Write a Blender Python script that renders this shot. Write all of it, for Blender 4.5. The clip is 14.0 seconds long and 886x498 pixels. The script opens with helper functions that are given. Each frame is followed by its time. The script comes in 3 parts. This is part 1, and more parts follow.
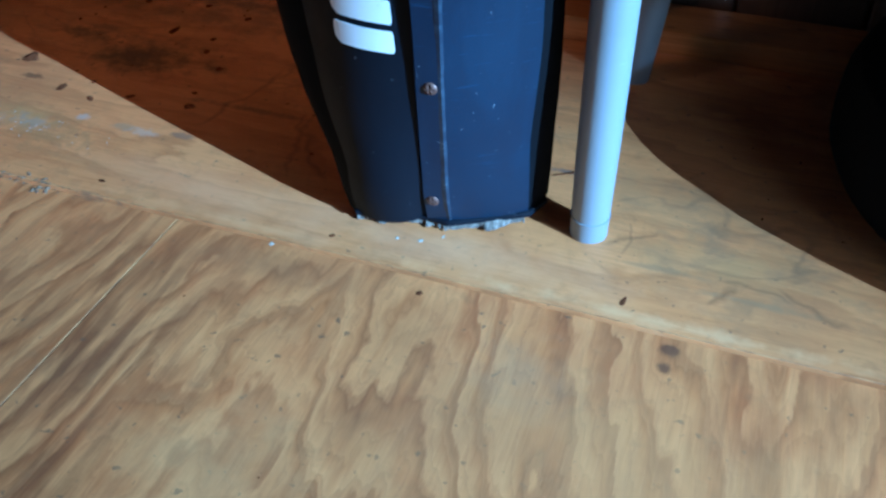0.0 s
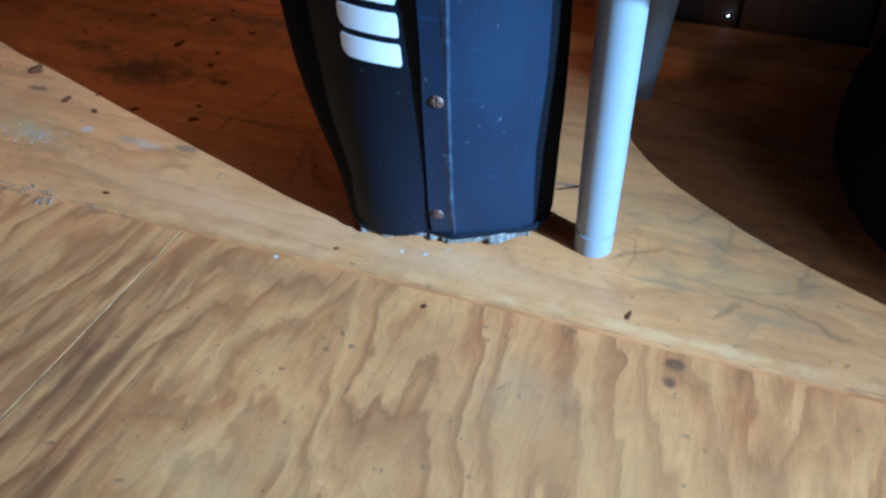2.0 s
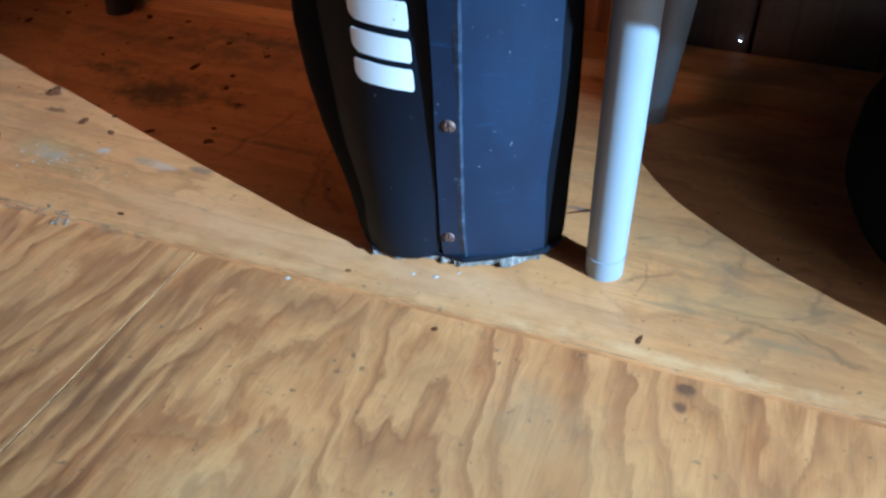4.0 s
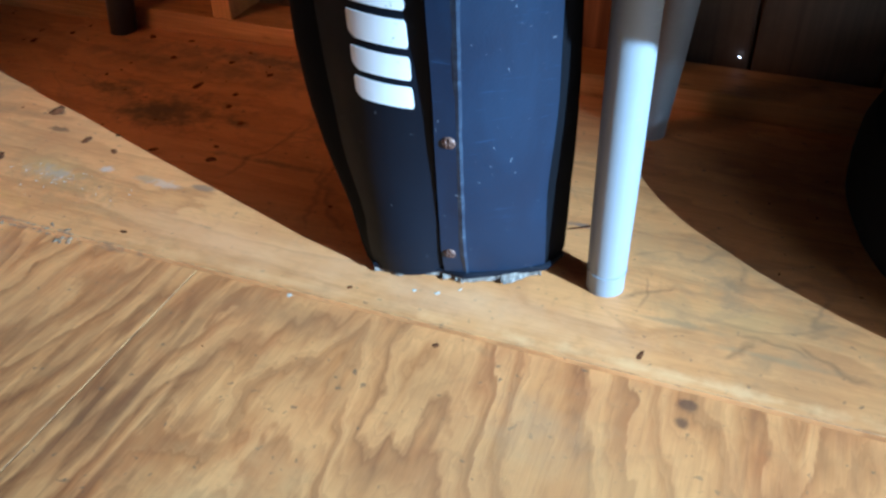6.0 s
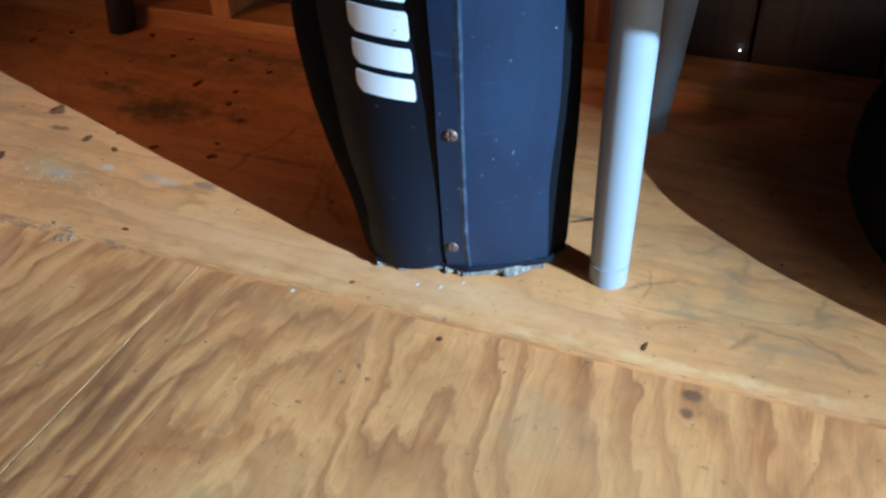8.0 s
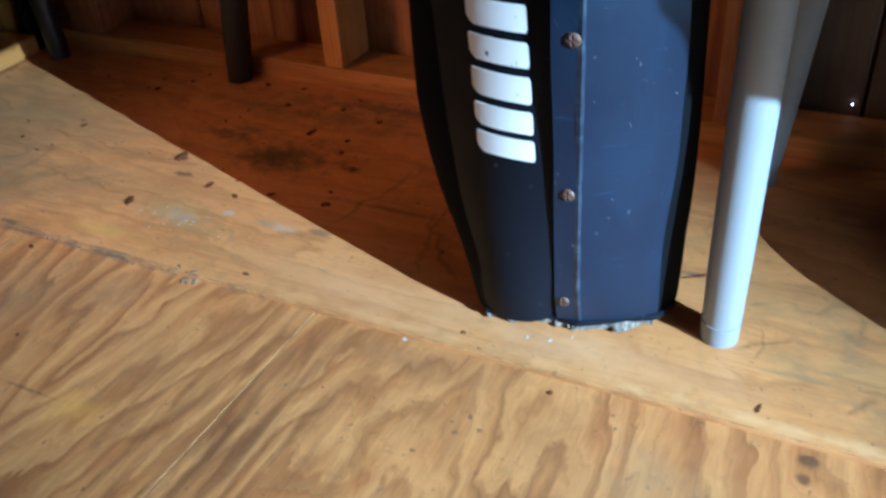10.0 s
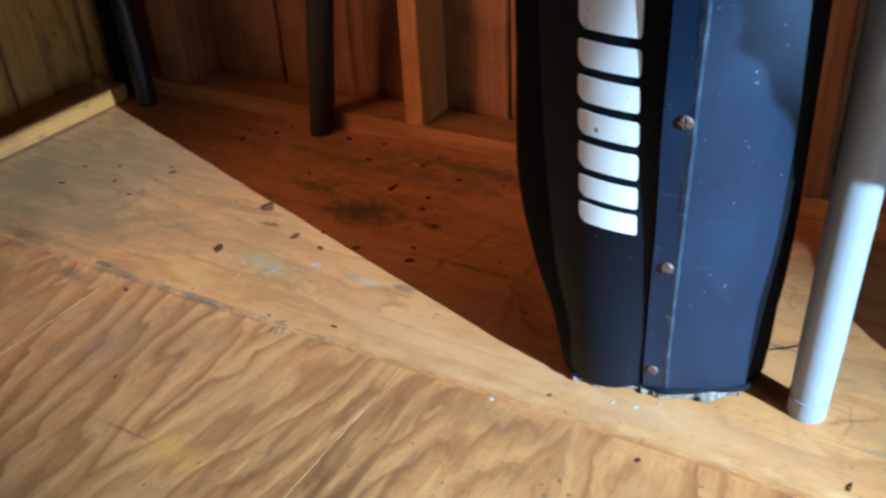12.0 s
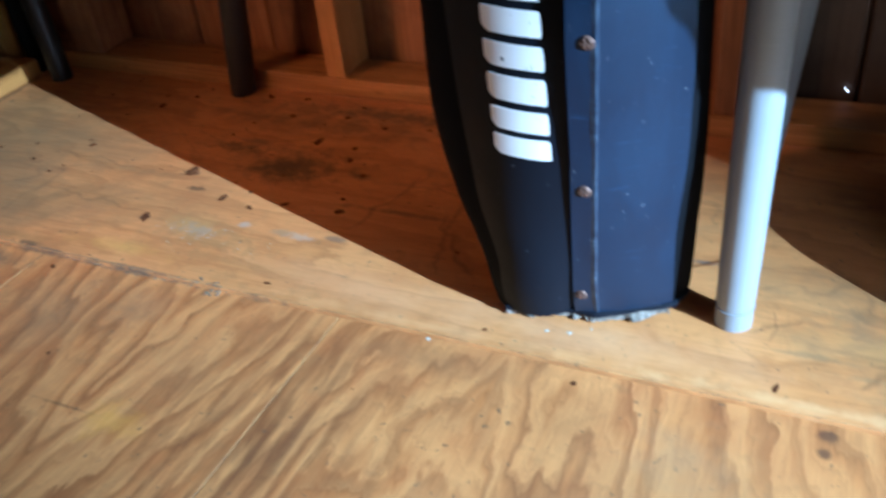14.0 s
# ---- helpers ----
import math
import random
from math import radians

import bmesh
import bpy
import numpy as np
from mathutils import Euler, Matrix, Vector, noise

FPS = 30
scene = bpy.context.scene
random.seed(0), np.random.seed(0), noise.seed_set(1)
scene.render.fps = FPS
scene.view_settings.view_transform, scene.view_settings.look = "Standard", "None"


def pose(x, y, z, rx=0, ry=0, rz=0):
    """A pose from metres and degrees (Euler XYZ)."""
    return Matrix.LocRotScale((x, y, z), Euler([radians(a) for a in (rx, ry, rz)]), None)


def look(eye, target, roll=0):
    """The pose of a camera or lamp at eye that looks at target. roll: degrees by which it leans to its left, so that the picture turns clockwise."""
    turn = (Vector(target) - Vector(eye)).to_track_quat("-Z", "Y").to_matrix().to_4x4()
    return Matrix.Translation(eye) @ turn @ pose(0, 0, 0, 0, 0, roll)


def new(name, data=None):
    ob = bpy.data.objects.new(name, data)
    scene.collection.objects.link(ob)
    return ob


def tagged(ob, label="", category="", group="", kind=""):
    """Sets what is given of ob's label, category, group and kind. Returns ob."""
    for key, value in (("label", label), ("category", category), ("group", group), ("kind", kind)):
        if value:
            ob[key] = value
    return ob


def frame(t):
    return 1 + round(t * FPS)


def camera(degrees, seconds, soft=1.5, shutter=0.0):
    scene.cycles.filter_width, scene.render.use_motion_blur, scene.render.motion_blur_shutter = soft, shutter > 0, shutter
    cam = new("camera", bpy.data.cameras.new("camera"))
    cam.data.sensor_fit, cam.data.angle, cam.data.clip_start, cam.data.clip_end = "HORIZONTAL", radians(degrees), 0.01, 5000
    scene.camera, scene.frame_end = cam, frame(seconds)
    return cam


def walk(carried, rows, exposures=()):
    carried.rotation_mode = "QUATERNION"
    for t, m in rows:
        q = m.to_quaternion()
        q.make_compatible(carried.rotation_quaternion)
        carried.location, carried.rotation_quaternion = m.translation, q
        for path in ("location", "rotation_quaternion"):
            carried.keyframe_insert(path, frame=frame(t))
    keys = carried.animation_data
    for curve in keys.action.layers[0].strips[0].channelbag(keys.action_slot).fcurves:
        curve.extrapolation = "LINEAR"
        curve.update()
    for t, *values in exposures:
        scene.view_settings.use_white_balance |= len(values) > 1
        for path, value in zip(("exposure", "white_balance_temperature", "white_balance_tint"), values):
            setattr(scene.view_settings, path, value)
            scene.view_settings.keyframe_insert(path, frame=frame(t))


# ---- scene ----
cam = camera(52.7, 14.0, soft=2.6, shutter=0.6)
PATH = [
    (0, (1.584, -1.207, 0.635), (1.036, 0.212, -0.664), -1.1),
    (0.5, (1.582, -1.207, 0.631), (1.016, 0.219, -0.653), -1.7),
    (1, (1.578, -1.21, 0.633), (1.008, 0.219, -0.646), -1.8),
    (1.5, (1.578, -1.21, 0.633), (1.004, 0.212, -0.652), -1.8),
    (2, (1.578, -1.211, 0.632), (1.026, 0.232, -0.639), -0.7),
    (2.5, (1.579, -1.209, 0.632), (1.009, 0.23, -0.634), -1.4),
    (3, (1.576, -1.212, 0.632), (0.992, 0.23, -0.626), -1.4),
    (3.2, (1.577, -1.212, 0.635), (0.99, 0.237, -0.613), -1.0),
    (5.5, (1.582, -1.212, 0.637), (0.987, 0.258, -0.582), -1.3),
    (6, (1.584, -1.213, 0.637), (0.979, 0.266, -0.567), -1.4),
    (6.5, (1.582, -1.212, 0.635), (0.979, 0.258, -0.58), -1.8),
    (7, (1.582, -1.212, 0.636), (0.973, 0.256, -0.578), -2.4),
    (9.3, (1.58, -1.226, 0.624), (0.985, 0.269, -0.564), -1.2),
    (9.5, (1.578, -1.208, 0.646), (0.906, 0.234, -0.566), -4.7),
    (10, (1.556, -1.236, 0.662), (0.768, 0.212, -0.47), -4.3),
    (10.5, (1.539, -1.257, 0.679), (0.764, 0.228, -0.414), -3.6),
    (11, (1.52, -1.257, 0.677), (0.706, 0.222, -0.395), -3.9),
    (11.5, (1.512, -1.264, 0.687), (0.681, 0.219, -0.366), -3.7),
    (12, (1.507, -1.275, 0.698), (0.625, 0.184, -0.347), -3.4),
    (12.5, (1.502, -1.297, 0.713), (0.554, 0.138, -0.308), -4.5),
    (13, (1.502, -1.295, 0.71), (0.538, 0.13, -0.311), -5.8),
    (13.5, (1.514, -1.292, 0.695), (0.636, 0.163, -0.36), -5.2),
    (14, (1.538, -1.272, 0.681), (0.769, 0.187, -0.45), -6.6),
]
walk(cam, [(t, look(eye, target, roll)) for t, eye, target, roll in PATH],
     exposures=[(0.0, 1.24, 4120, 0), (1.0, 1.32, 4340, 3), (3.0, 1.36, 4500, 5), (5.5, 1.62, 5150, 7), (6.0, 1.66, 5020, 6), (6.5, 1.46, 4920, 5), (7.0, 1.48, 4880, 5),
                (9.5, 1.34, 5500, 9), (10.0, 1.60, 5250, 6), (11.0, 1.58, 5050, 5), (11.5, 1.60, 5120, 5), (12.5, 1.96, 5350, 7),
                (13.0, 1.98, 5300, 7), (13.5, 2.06, 5080, 6), (14.0, 1.80, 5060, 7)])

# ---- light ----
SUN_WAY = Vector((-0.60, 0.55, -0.45)).normalized()
world = bpy.data.worlds.new("sky")
scene.world = world
world.use_nodes = True
wt = world.node_tree
sky = wt.nodes.new("ShaderNodeTexSky")
sky.sky_type = "NISHITA"
sky.sun_disc = False
sky.sun_elevation = math.asin(-SUN_WAY.z)
sky.sun_rotation = math.atan2(-SUN_WAY.x, -SUN_WAY.y)
wt.links.new(sky.outputs[0], wt.nodes["Background"].inputs[0])
wt.nodes["Background"].inputs[1].default_value = 0.11

# spot added out of view for the cool hard light low from the east opening
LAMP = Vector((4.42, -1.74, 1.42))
lamp = new("unseen_cool_spot", bpy.data.lights.new("unseen_cool_spot", "SPOT"))
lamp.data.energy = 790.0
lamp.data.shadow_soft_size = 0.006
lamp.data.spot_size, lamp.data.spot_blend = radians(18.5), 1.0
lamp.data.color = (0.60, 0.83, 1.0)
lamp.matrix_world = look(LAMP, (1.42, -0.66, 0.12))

# narrow neutral fill, added out of view to brighten the upper case and pipe
upper_fill = new("unseen_upper_fill", bpy.data.lights.new("unseen_upper_fill", "AREA"))
upper_fill.data.shape = "RECTANGLE"
upper_fill.data.size, upper_fill.data.size_y = 0.07, 0.07
upper_fill.data.energy = 0.16
upper_fill.data.color = (1.0, 0.93, 0.82)
upper_fill.data.spread = radians(7)
upper_fill.matrix_world = look((2.608, -0.70, 1.25), (1.455, -0.488, 0.52))

# warm fill added out of view at the west wall, imitating bounce off the floor
warm_fill = new("unseen_warm_fill", bpy.data.lights.new("unseen_warm_fill", "AREA"))
warm_fill.data.shape = "RECTANGLE"
warm_fill.data.size, warm_fill.data.size_y = 0.46, 0.76
warm_fill.data.energy = 0.46
warm_fill.data.color = (1.0, 0.37, 0.11)
warm_fill.data.spread = radians(48)
warm_fill.matrix_world = look((-0.10, -1.285, 0.85), (0.76, -0.06, 0.22))


# ---- materials ----
class Nodes:
    """A small writer of node materials."""

    def __init__(self, name):
        self.mat = bpy.data.materials.new(name)
        self.mat.use_nodes = True
        self.t = self.mat.node_tree
        self.bsdf = self.t.nodes["Principled BSDF"]
        self.xyz = self.t.nodes.new("ShaderNodeTexCoord").outputs["Object"]
        self.rnd = self.t.nodes.new("ShaderNodeObjectInfo").outputs["Random"]

    def put(self, socket, value):
        if hasattr(value, "links"):
            self.t.links.new(value, socket)
        elif isinstance(value, (tuple, list)) and len(value) == 3 and socket.type == "RGBA":
            socket.default_value = (*value, 1)
        else:
            socket.default_value = value

    def math(self, op, a, b=0.0, clamp=False):
        n = self.t.nodes.new("ShaderNodeMath")
        n.operation, n.use_clamp = op, clamp
        self.put(n.inputs[0], a)
        self.put(n.inputs[1], b)
        return n.outputs[0]

    def vec(self, op, a, b=(0, 0, 0)):
        n = self.t.nodes.new("ShaderNodeVectorMath")
        n.operation = op
        self.put(n.inputs[0], a)
        self.put(n.inputs[1], b)
        return n.outputs["Value"] if op in ("LENGTH", "DISTANCE", "DOT_PRODUCT") else n.outputs[0]

    def at(self, scale, shift=0.0):
        """Object coordinates, stretched, and moved by the object's own random number."""
        p = self.vec("MULTIPLY", self.xyz, scale)
        if shift:
            c = self.t.nodes.new("ShaderNodeCombineXYZ")
            for i, k in enumerate((1.0, 2.3, 3.1)):
                self.put(c.inputs[i], self.math("MULTIPLY", self.rnd, shift * k))
            p = self.vec("ADD", p, c.outputs[0])
        return p

    def noise(self, p, scale=1.0, detail=4.0, rough=0.55, warp=0.0):
        n = self.t.nodes.new("ShaderNodeTexNoise")
        self.put(n.inputs["Vector"], p)
        for key, v in (("Scale", scale), ("Detail", detail), ("Roughness", rough), ("Distortion", warp)):
            n.inputs[key].default_value = v
        return n.outputs["Fac"]

    def ramp(self, fac, *stops):
        n = self.t.nodes.new("ShaderNodeValToRGB")
        e = n.color_ramp.elements
        while len(e) < len(stops):
            e.new(0.5)
        for el, (pos, col) in zip(e, stops):
            el.position = pos
            el.color = (*col, 1) if isinstance(col, tuple) else (col, col, col, 1)
        self.put(n.inputs[0], fac)
        return n.outputs[0]

    def mix(self, fac, a, b, how="MIX"):
        n = self.t.nodes.new("ShaderNodeMix")
        n.data_type, n.blend_type = "RGBA", how
        self.put(n.inputs[0], fac)
        self.put(n.inputs[6], a)
        self.put(n.inputs[7], b)
        return n.outputs[2]

    def blob(self, x, y, rx, ry, edge=0.5, rough=0.6, scale=60.0):
        """A ragged patch on the floor, 0 to 1."""
        d = self.vec("LENGTH", self.vec("MULTIPLY", self.vec("SUBTRACT", self.xyz, (x, y, 0)), (1 / rx, 1 / ry, 0)))
        n = self.math("MULTIPLY", self.math("SUBTRACT", self.noise(self.xyz, scale, 5, 0.65), 0.5), rough * 4)
        d = self.math("ADD", d, n)
        return self.math("DIVIDE", self.math("SUBTRACT", 1.0, d), edge, clamp=True)

    def crack(self, x0, y0, x1, y1, width):
        """A thin wandering line on the floor, 0 to 1."""
        a, d = Vector((x0, y0, 0)), Vector((x1 - x0, y1 - y0, 0))
        length = d.length
        d.normalize()
        q = self.vec("SUBTRACT", self.xyz, tuple(a))
        along = self.vec("DOT_PRODUCT", q, tuple(d))
        across = self.vec("DOT_PRODUCT", q, (-d.y, d.x, 0.0))
        stray = self.math("MULTIPLY", self.math("SUBTRACT", self.noise(self.xyz, 16.0, 2.5, 0.55), 0.5), 0.06)
        off = self.math("DIVIDE", self.math("ABSOLUTE", self.math("ADD", across, stray)), width)
        end = self.math("ABSOLUTE", self.math("SUBTRACT", self.math("DIVIDE", along, length), 0.5))
        end = self.math("MULTIPLY", self.math("SUBTRACT", 0.5, end), 6.0, clamp=True)
        return self.math("MULTIPLY", end, self.math("SUBTRACT", 1.0, off, clamp=True))

    def done(self, color, rough=0.6, bump=None, strength=0.3, metal=0.0, spec=0.5, dist=0.002):
        self.put(self.bsdf.inputs["Base Color"], color)
        self.put(self.bsdf.inputs["Roughness"], rough)
        self.put(self.bsdf.inputs["Metallic"], metal)
        self.put(self.bsdf.inputs["Specular IOR Level"], spec)
        if bump is not None:
            n = self.t.nodes.new("ShaderNodeBump")
            n.inputs["Strength"].default_value, n.inputs["Distance"].default_value = strength, dist
            self.put(n.inputs["Height"], bump)
            self.t.links.new(n.outputs[0], self.bsdf.inputs["Normal"])
        return self.mat


def plywood(name, along, pale, mid, dark, lines, stains_and_shade=(), shift=9.0, soft=0.0, streaks=(), veins=(), cracks=(), arches=None):
    """Rotary-cut plywood: growth lines that run along x or y and close into flames, fibres, dirt."""
    n = Nodes(name)
    long_x = along == "x"
    fine = (14, 300, 14) if long_x else (300, 14, 14)
    mids = (5, 60, 5) if long_x else (60, 5, 5)
    sep = n.t.nodes.new("ShaderNodeSeparateXYZ")
    n.put(sep.inputs[0], n.xyz)
    across, down = (sep.outputs[1], sep.outputs[0]) if long_x else (sep.outputs[0], sep.outputs[1])
    # the height over which the growth lines are contours
    if arches:
        axis, span = arches
        u = n.math("PINGPONG", n.math("SUBTRACT", across, axis), span)
        heart = n.math("SUBTRACT", 1.0, n.math("DIVIDE", u, 0.17), clamp=True)
        height = n.math("SQRT", n.math("ADD", n.math("MULTIPLY", u, u), 0.0036))
    else:
        heart, height = 0.35, across
    height = n.math("ADD", n.math("MULTIPLY", height, lines), n.math("MULTIPLY", down, 6.0 if arches else 2.0))
    ripple = n.noise(n.at((5.0, 13.0, 2.0) if long_x else (15.0, 6.5, 2.0), shift), 1.0, 3.0, 0.5, 0.25)
    sway = n.noise(n.at((2.2, 13.0, 2.0) if long_x else (13.0, 2.2, 2.0), shift), 1.0, 2.0, 0.5)
    jag = n.noise(n.at((16, 70, 10) if long_x else (70, 16, 10), shift), 1.0, 3.0, 0.6)
    height = n.math("ADD", height, n.math("MULTIPLY", ripple, n.math("ADD", n.math("MULTIPLY", heart, 2.2), 1.9)))
    height = n.math("ADD", height, n.math("ADD", n.math("MULTIPLY", sway, 2.6), n.math("MULTIPLY", jag, 0.6)))
    rings = n.math("FRACT", height)
    blend = lambda a, b, f: tuple(x + (y - x) * f for x, y in zip(a, b))
    figure = n.ramp(rings, (0.0, blend(pale, mid, 0.25)), (0.10, pale), (0.34, blend(pale, mid, 0.35)), (0.58, mid), (0.80, blend(mid, dark, 0.75)), (0.89, blend(mid, dark, 0.45)), (0.96, blend(pale, mid, 0.2)))
    thin = n.math("FRACT", n.math("MULTIPLY", height, 2.7))
    figure = n.mix(0.28, figure, n.ramp(thin, (0.0, pale), (0.70, mid), (0.92, blend(mid, dark, 0.8)), (1.0, pale)))
    flow = n.noise(n.at(tuple(0.52 * c for c in mids), shift), 1.0, 2.5, 0.5, 0.6)
    smear = n.ramp(flow, (0.38, pale), (0.52, mid), (0.70, blend(mid, dark, 0.7)))
    calm = n.noise(n.at((3, 3, 3), shift), 1.0, 3, 0.5)
    col = n.mix(n.ramp(calm, (0.40, 0.04), (0.64, 0.26)), figure, smear)
    cloud = n.noise(n.at((14, 14, 14), shift), 1.0, 4, 0.6, 0.5)
    col = n.mix(n.ramp(cloud, (0.45, 0.0), (0.72, 0.5)), col, tuple(m * k for m, k in zip(mid, (0.95, 0.80, 0.80))))
    worn = n.noise(n.at(tuple(0.3 * c for c in mids), shift + 3.0), 1.0, 4, 0.6, 0.4)
    col = n.mix(n.ramp(worn, (0.52, 0.0), (0.70, 0.4)), col, pale)
    if soft:
        col = n.mix(soft, col, n.mix(sway, mid, pale))
    fibre = n.noise(n.at(fine, shift), 1.0, 3, 0.6)
    col = n.mix(0.17, col, n.ramp(fibre, (0.25, 0.35), (0.55, 1.0), (0.8, 1.15)), "MULTIPLY")
    if streaks:
        comb = n.noise(n.at((52, 6, 5), 0.0), 1.0, 3, 0.55, 0.8)
        comb = n.ramp(comb, (0.40, 0.0), (0.60, 1.0))
        for (x, y, rx, ry, amount) in streaks:
            zone = n.math("MULTIPLY", n.blob(x, y, rx, ry, 0.9, 0.35, 14.0), amount)
            col = n.mix(n.math("MULTIPLY", zone, comb), col, tuple(0.85 * c for c in dark))
    dirt = n.noise(n.at((1.7, 1.7, 1.7), shift), 2.4, 6, 0.65)
    col = n.mix(n.ramp(dirt, (0.50, 0.0), (0.75, 0.42)), col, (0.25, 0.125, 0.05))
    smudge = n.noise(n.at((1, 1, 1), shift + 5.0), 26.0, 5, 0.7, 0.3)
    col = n.mix(n.ramp(smudge, (0.56, 0.0), (0.74, 0.42)), col, (0.25, 0.12, 0.045))
    specks = n.noise(n.at((1, 1, 1), shift), 95.0, 2, 0.5)
    col = n.mix(n.ramp(specks, (0.69, 0.0), (0.75, 0.7)), col, (0.13, 0.075, 0.04))
    for (x, y, rx, ry, tint, amount, edge, ragged, size) in stains_and_shade:
        col = n.mix(n.math("MULTIPLY", n.blob(x, y, rx, ry, edge, ragged, size), amount), col, tint)
    for (x0, y0, x1, y1, width, amount) in cracks:
        col = n.mix(n.math("MULTIPLY", n.crack(x0, y0, x1, y1, width), amount), col, (0.10, 0.05, 0.025))
    if veins:
        net = n.noise(n.at((1.0, 1.5, 1.0), shift), 6.0, 2.5, 0.5, 0.5)
        net = n.math("ABSOLUTE", n.math("SUBTRACT", net, 0.5))
        net = n.math("MULTIPLY", n.ramp(net, (0.003, 1.0), (0.026, 0.0)), 0.45)
        blot = n.noise(n.at((1, 1.6, 1), shift), 16.0, 5, 0.65, 0.4)
        blot = n.ramp(blot, (0.48, 0.0), (0.66, 1.0))
        for (x, y, rx, ry, amount) in veins:
            zone = n.math("MULTIPLY", n.blob(x, y, rx, ry, 0.8, 0.4, 12.0), amount)
            col = n.mix(n.math("MULTIPLY", zone, n.math("MULTIPLY", blot, 0.8)), col, (0.30, 0.165, 0.075))
            col = n.mix(n.math("MULTIPLY", zone, net), col, (0.13, 0.075, 0.04))
    rough = n.ramp(fibre, (0.3, 0.62), (0.7, 0.45))
    hgt = n.math("ADD", fibre, n.math("MULTIPLY", rings, 0.25))
    return n.done(col, rough, hgt, 0.22, dist=0.0012)


M_FLOOR_FRONT = plywood("worn_plywood", "y", (0.70, 0.308, 0.098), (0.46, 0.168, 0.047), (0.195, 0.063, 0.020), 24.0, shift=0.4, arches=(1.235, 0.44), streaks=[(1.02, -0.80, 0.17, 0.36, 0.9), (0.66, -0.74, 0.13, 0.22, 0.35), (1.68, -0.70, 0.14, 0.20, 0.5), (0.20, -0.72, 0.20, 0.20, 0.5)], stains_and_shade=[
    (1.574, -0.579, 0.013, 0.010, (0.10, 0.04, 0.02), 0.9, 0.5, 0.25, 90),
    (1.572, -0.603, 0.009, 0.008, (0.10, 0.04, 0.02), 0.9, 0.5, 0.3, 90),
    (1.33, -0.64, 0.06, 0.07, (0.30, 0.125, 0.04), 0.4, 1.0, 0.4, 30),
    (0.30, -0.68, 0.26, 0.10, (0.30, 0.16, 0.06), 0.5, 1.0, 0.5, 14),
    (0.250, -0.592, 0.030, 0.010, (0.10, 0.045, 0.02), 0.9, 0.6, 0.5, 60),
    (0.150, -0.640, 0.120, 0.006, (0.14, 0.065, 0.025), 0.7, 0.8, 0.7, 30),
    (0.360, -0.720, 0.090, 0.005, (0.16, 0.075, 0.03), 0.6, 0.8, 0.8, 30),
    (0.300, -0.800, 0.008, 0.090, (0.16, 0.075, 0.03), 0.5, 0.8, 0.7, 30),
    (0.780, -0.800, 0.060, 0.003, (0.16, 0.075, 0.03), 0.6, 0.8, 0.6, 40),
    (1.15, -0.60, 0.16, 0.025, (0.28, 0.12, 0.045), 0.45, 1.0, 0.4, 20),
    # left grime, widened so its colour also carries the light's falloff
    (0.18, -0.66, 0.28, 0.16, (0.24, 0.135, 0.060), 0.7, 1.0, 0.6, 12),
    (0.62, -0.67, 0.11, 0.09, (0.27, 0.145, 0.065), 0.45, 1.0, 0.6, 18),
    (0.74, -0.62, 0.06, 0.05, (0.25, 0.14, 0.07), 0.45, 1.0, 0.6, 22),
    (1.45, -0.66, 0.07, 0.06, (0.34, 0.20, 0.10), 0.4, 1.0, 0.6, 22),
    (0.85, -0.80, 0.05, 0.030, (0.66, 0.30, 0.045), 0.5, 1.0, 0.7, 40),
    (1.22, -0.85, 0.10, 0.08, (0.72, 0.38, 0.14), 0.4, 1.0, 0.6, 20),
    (1.60, -0.78, 0.30, 0.26, (0.56, 0.265, 0.088), 0.5, 1.0, 0.4, 12),
    (0.640, -0.5635, 0.240, 0.0040, (0.13, 0.09, 0.06), 0.6, 0.9, 0.9, 40),
    (0.450, -0.590, 0.070, 0.020, (0.14, 0.085, 0.05), 0.6, 1.0, 0.8, 40),
])
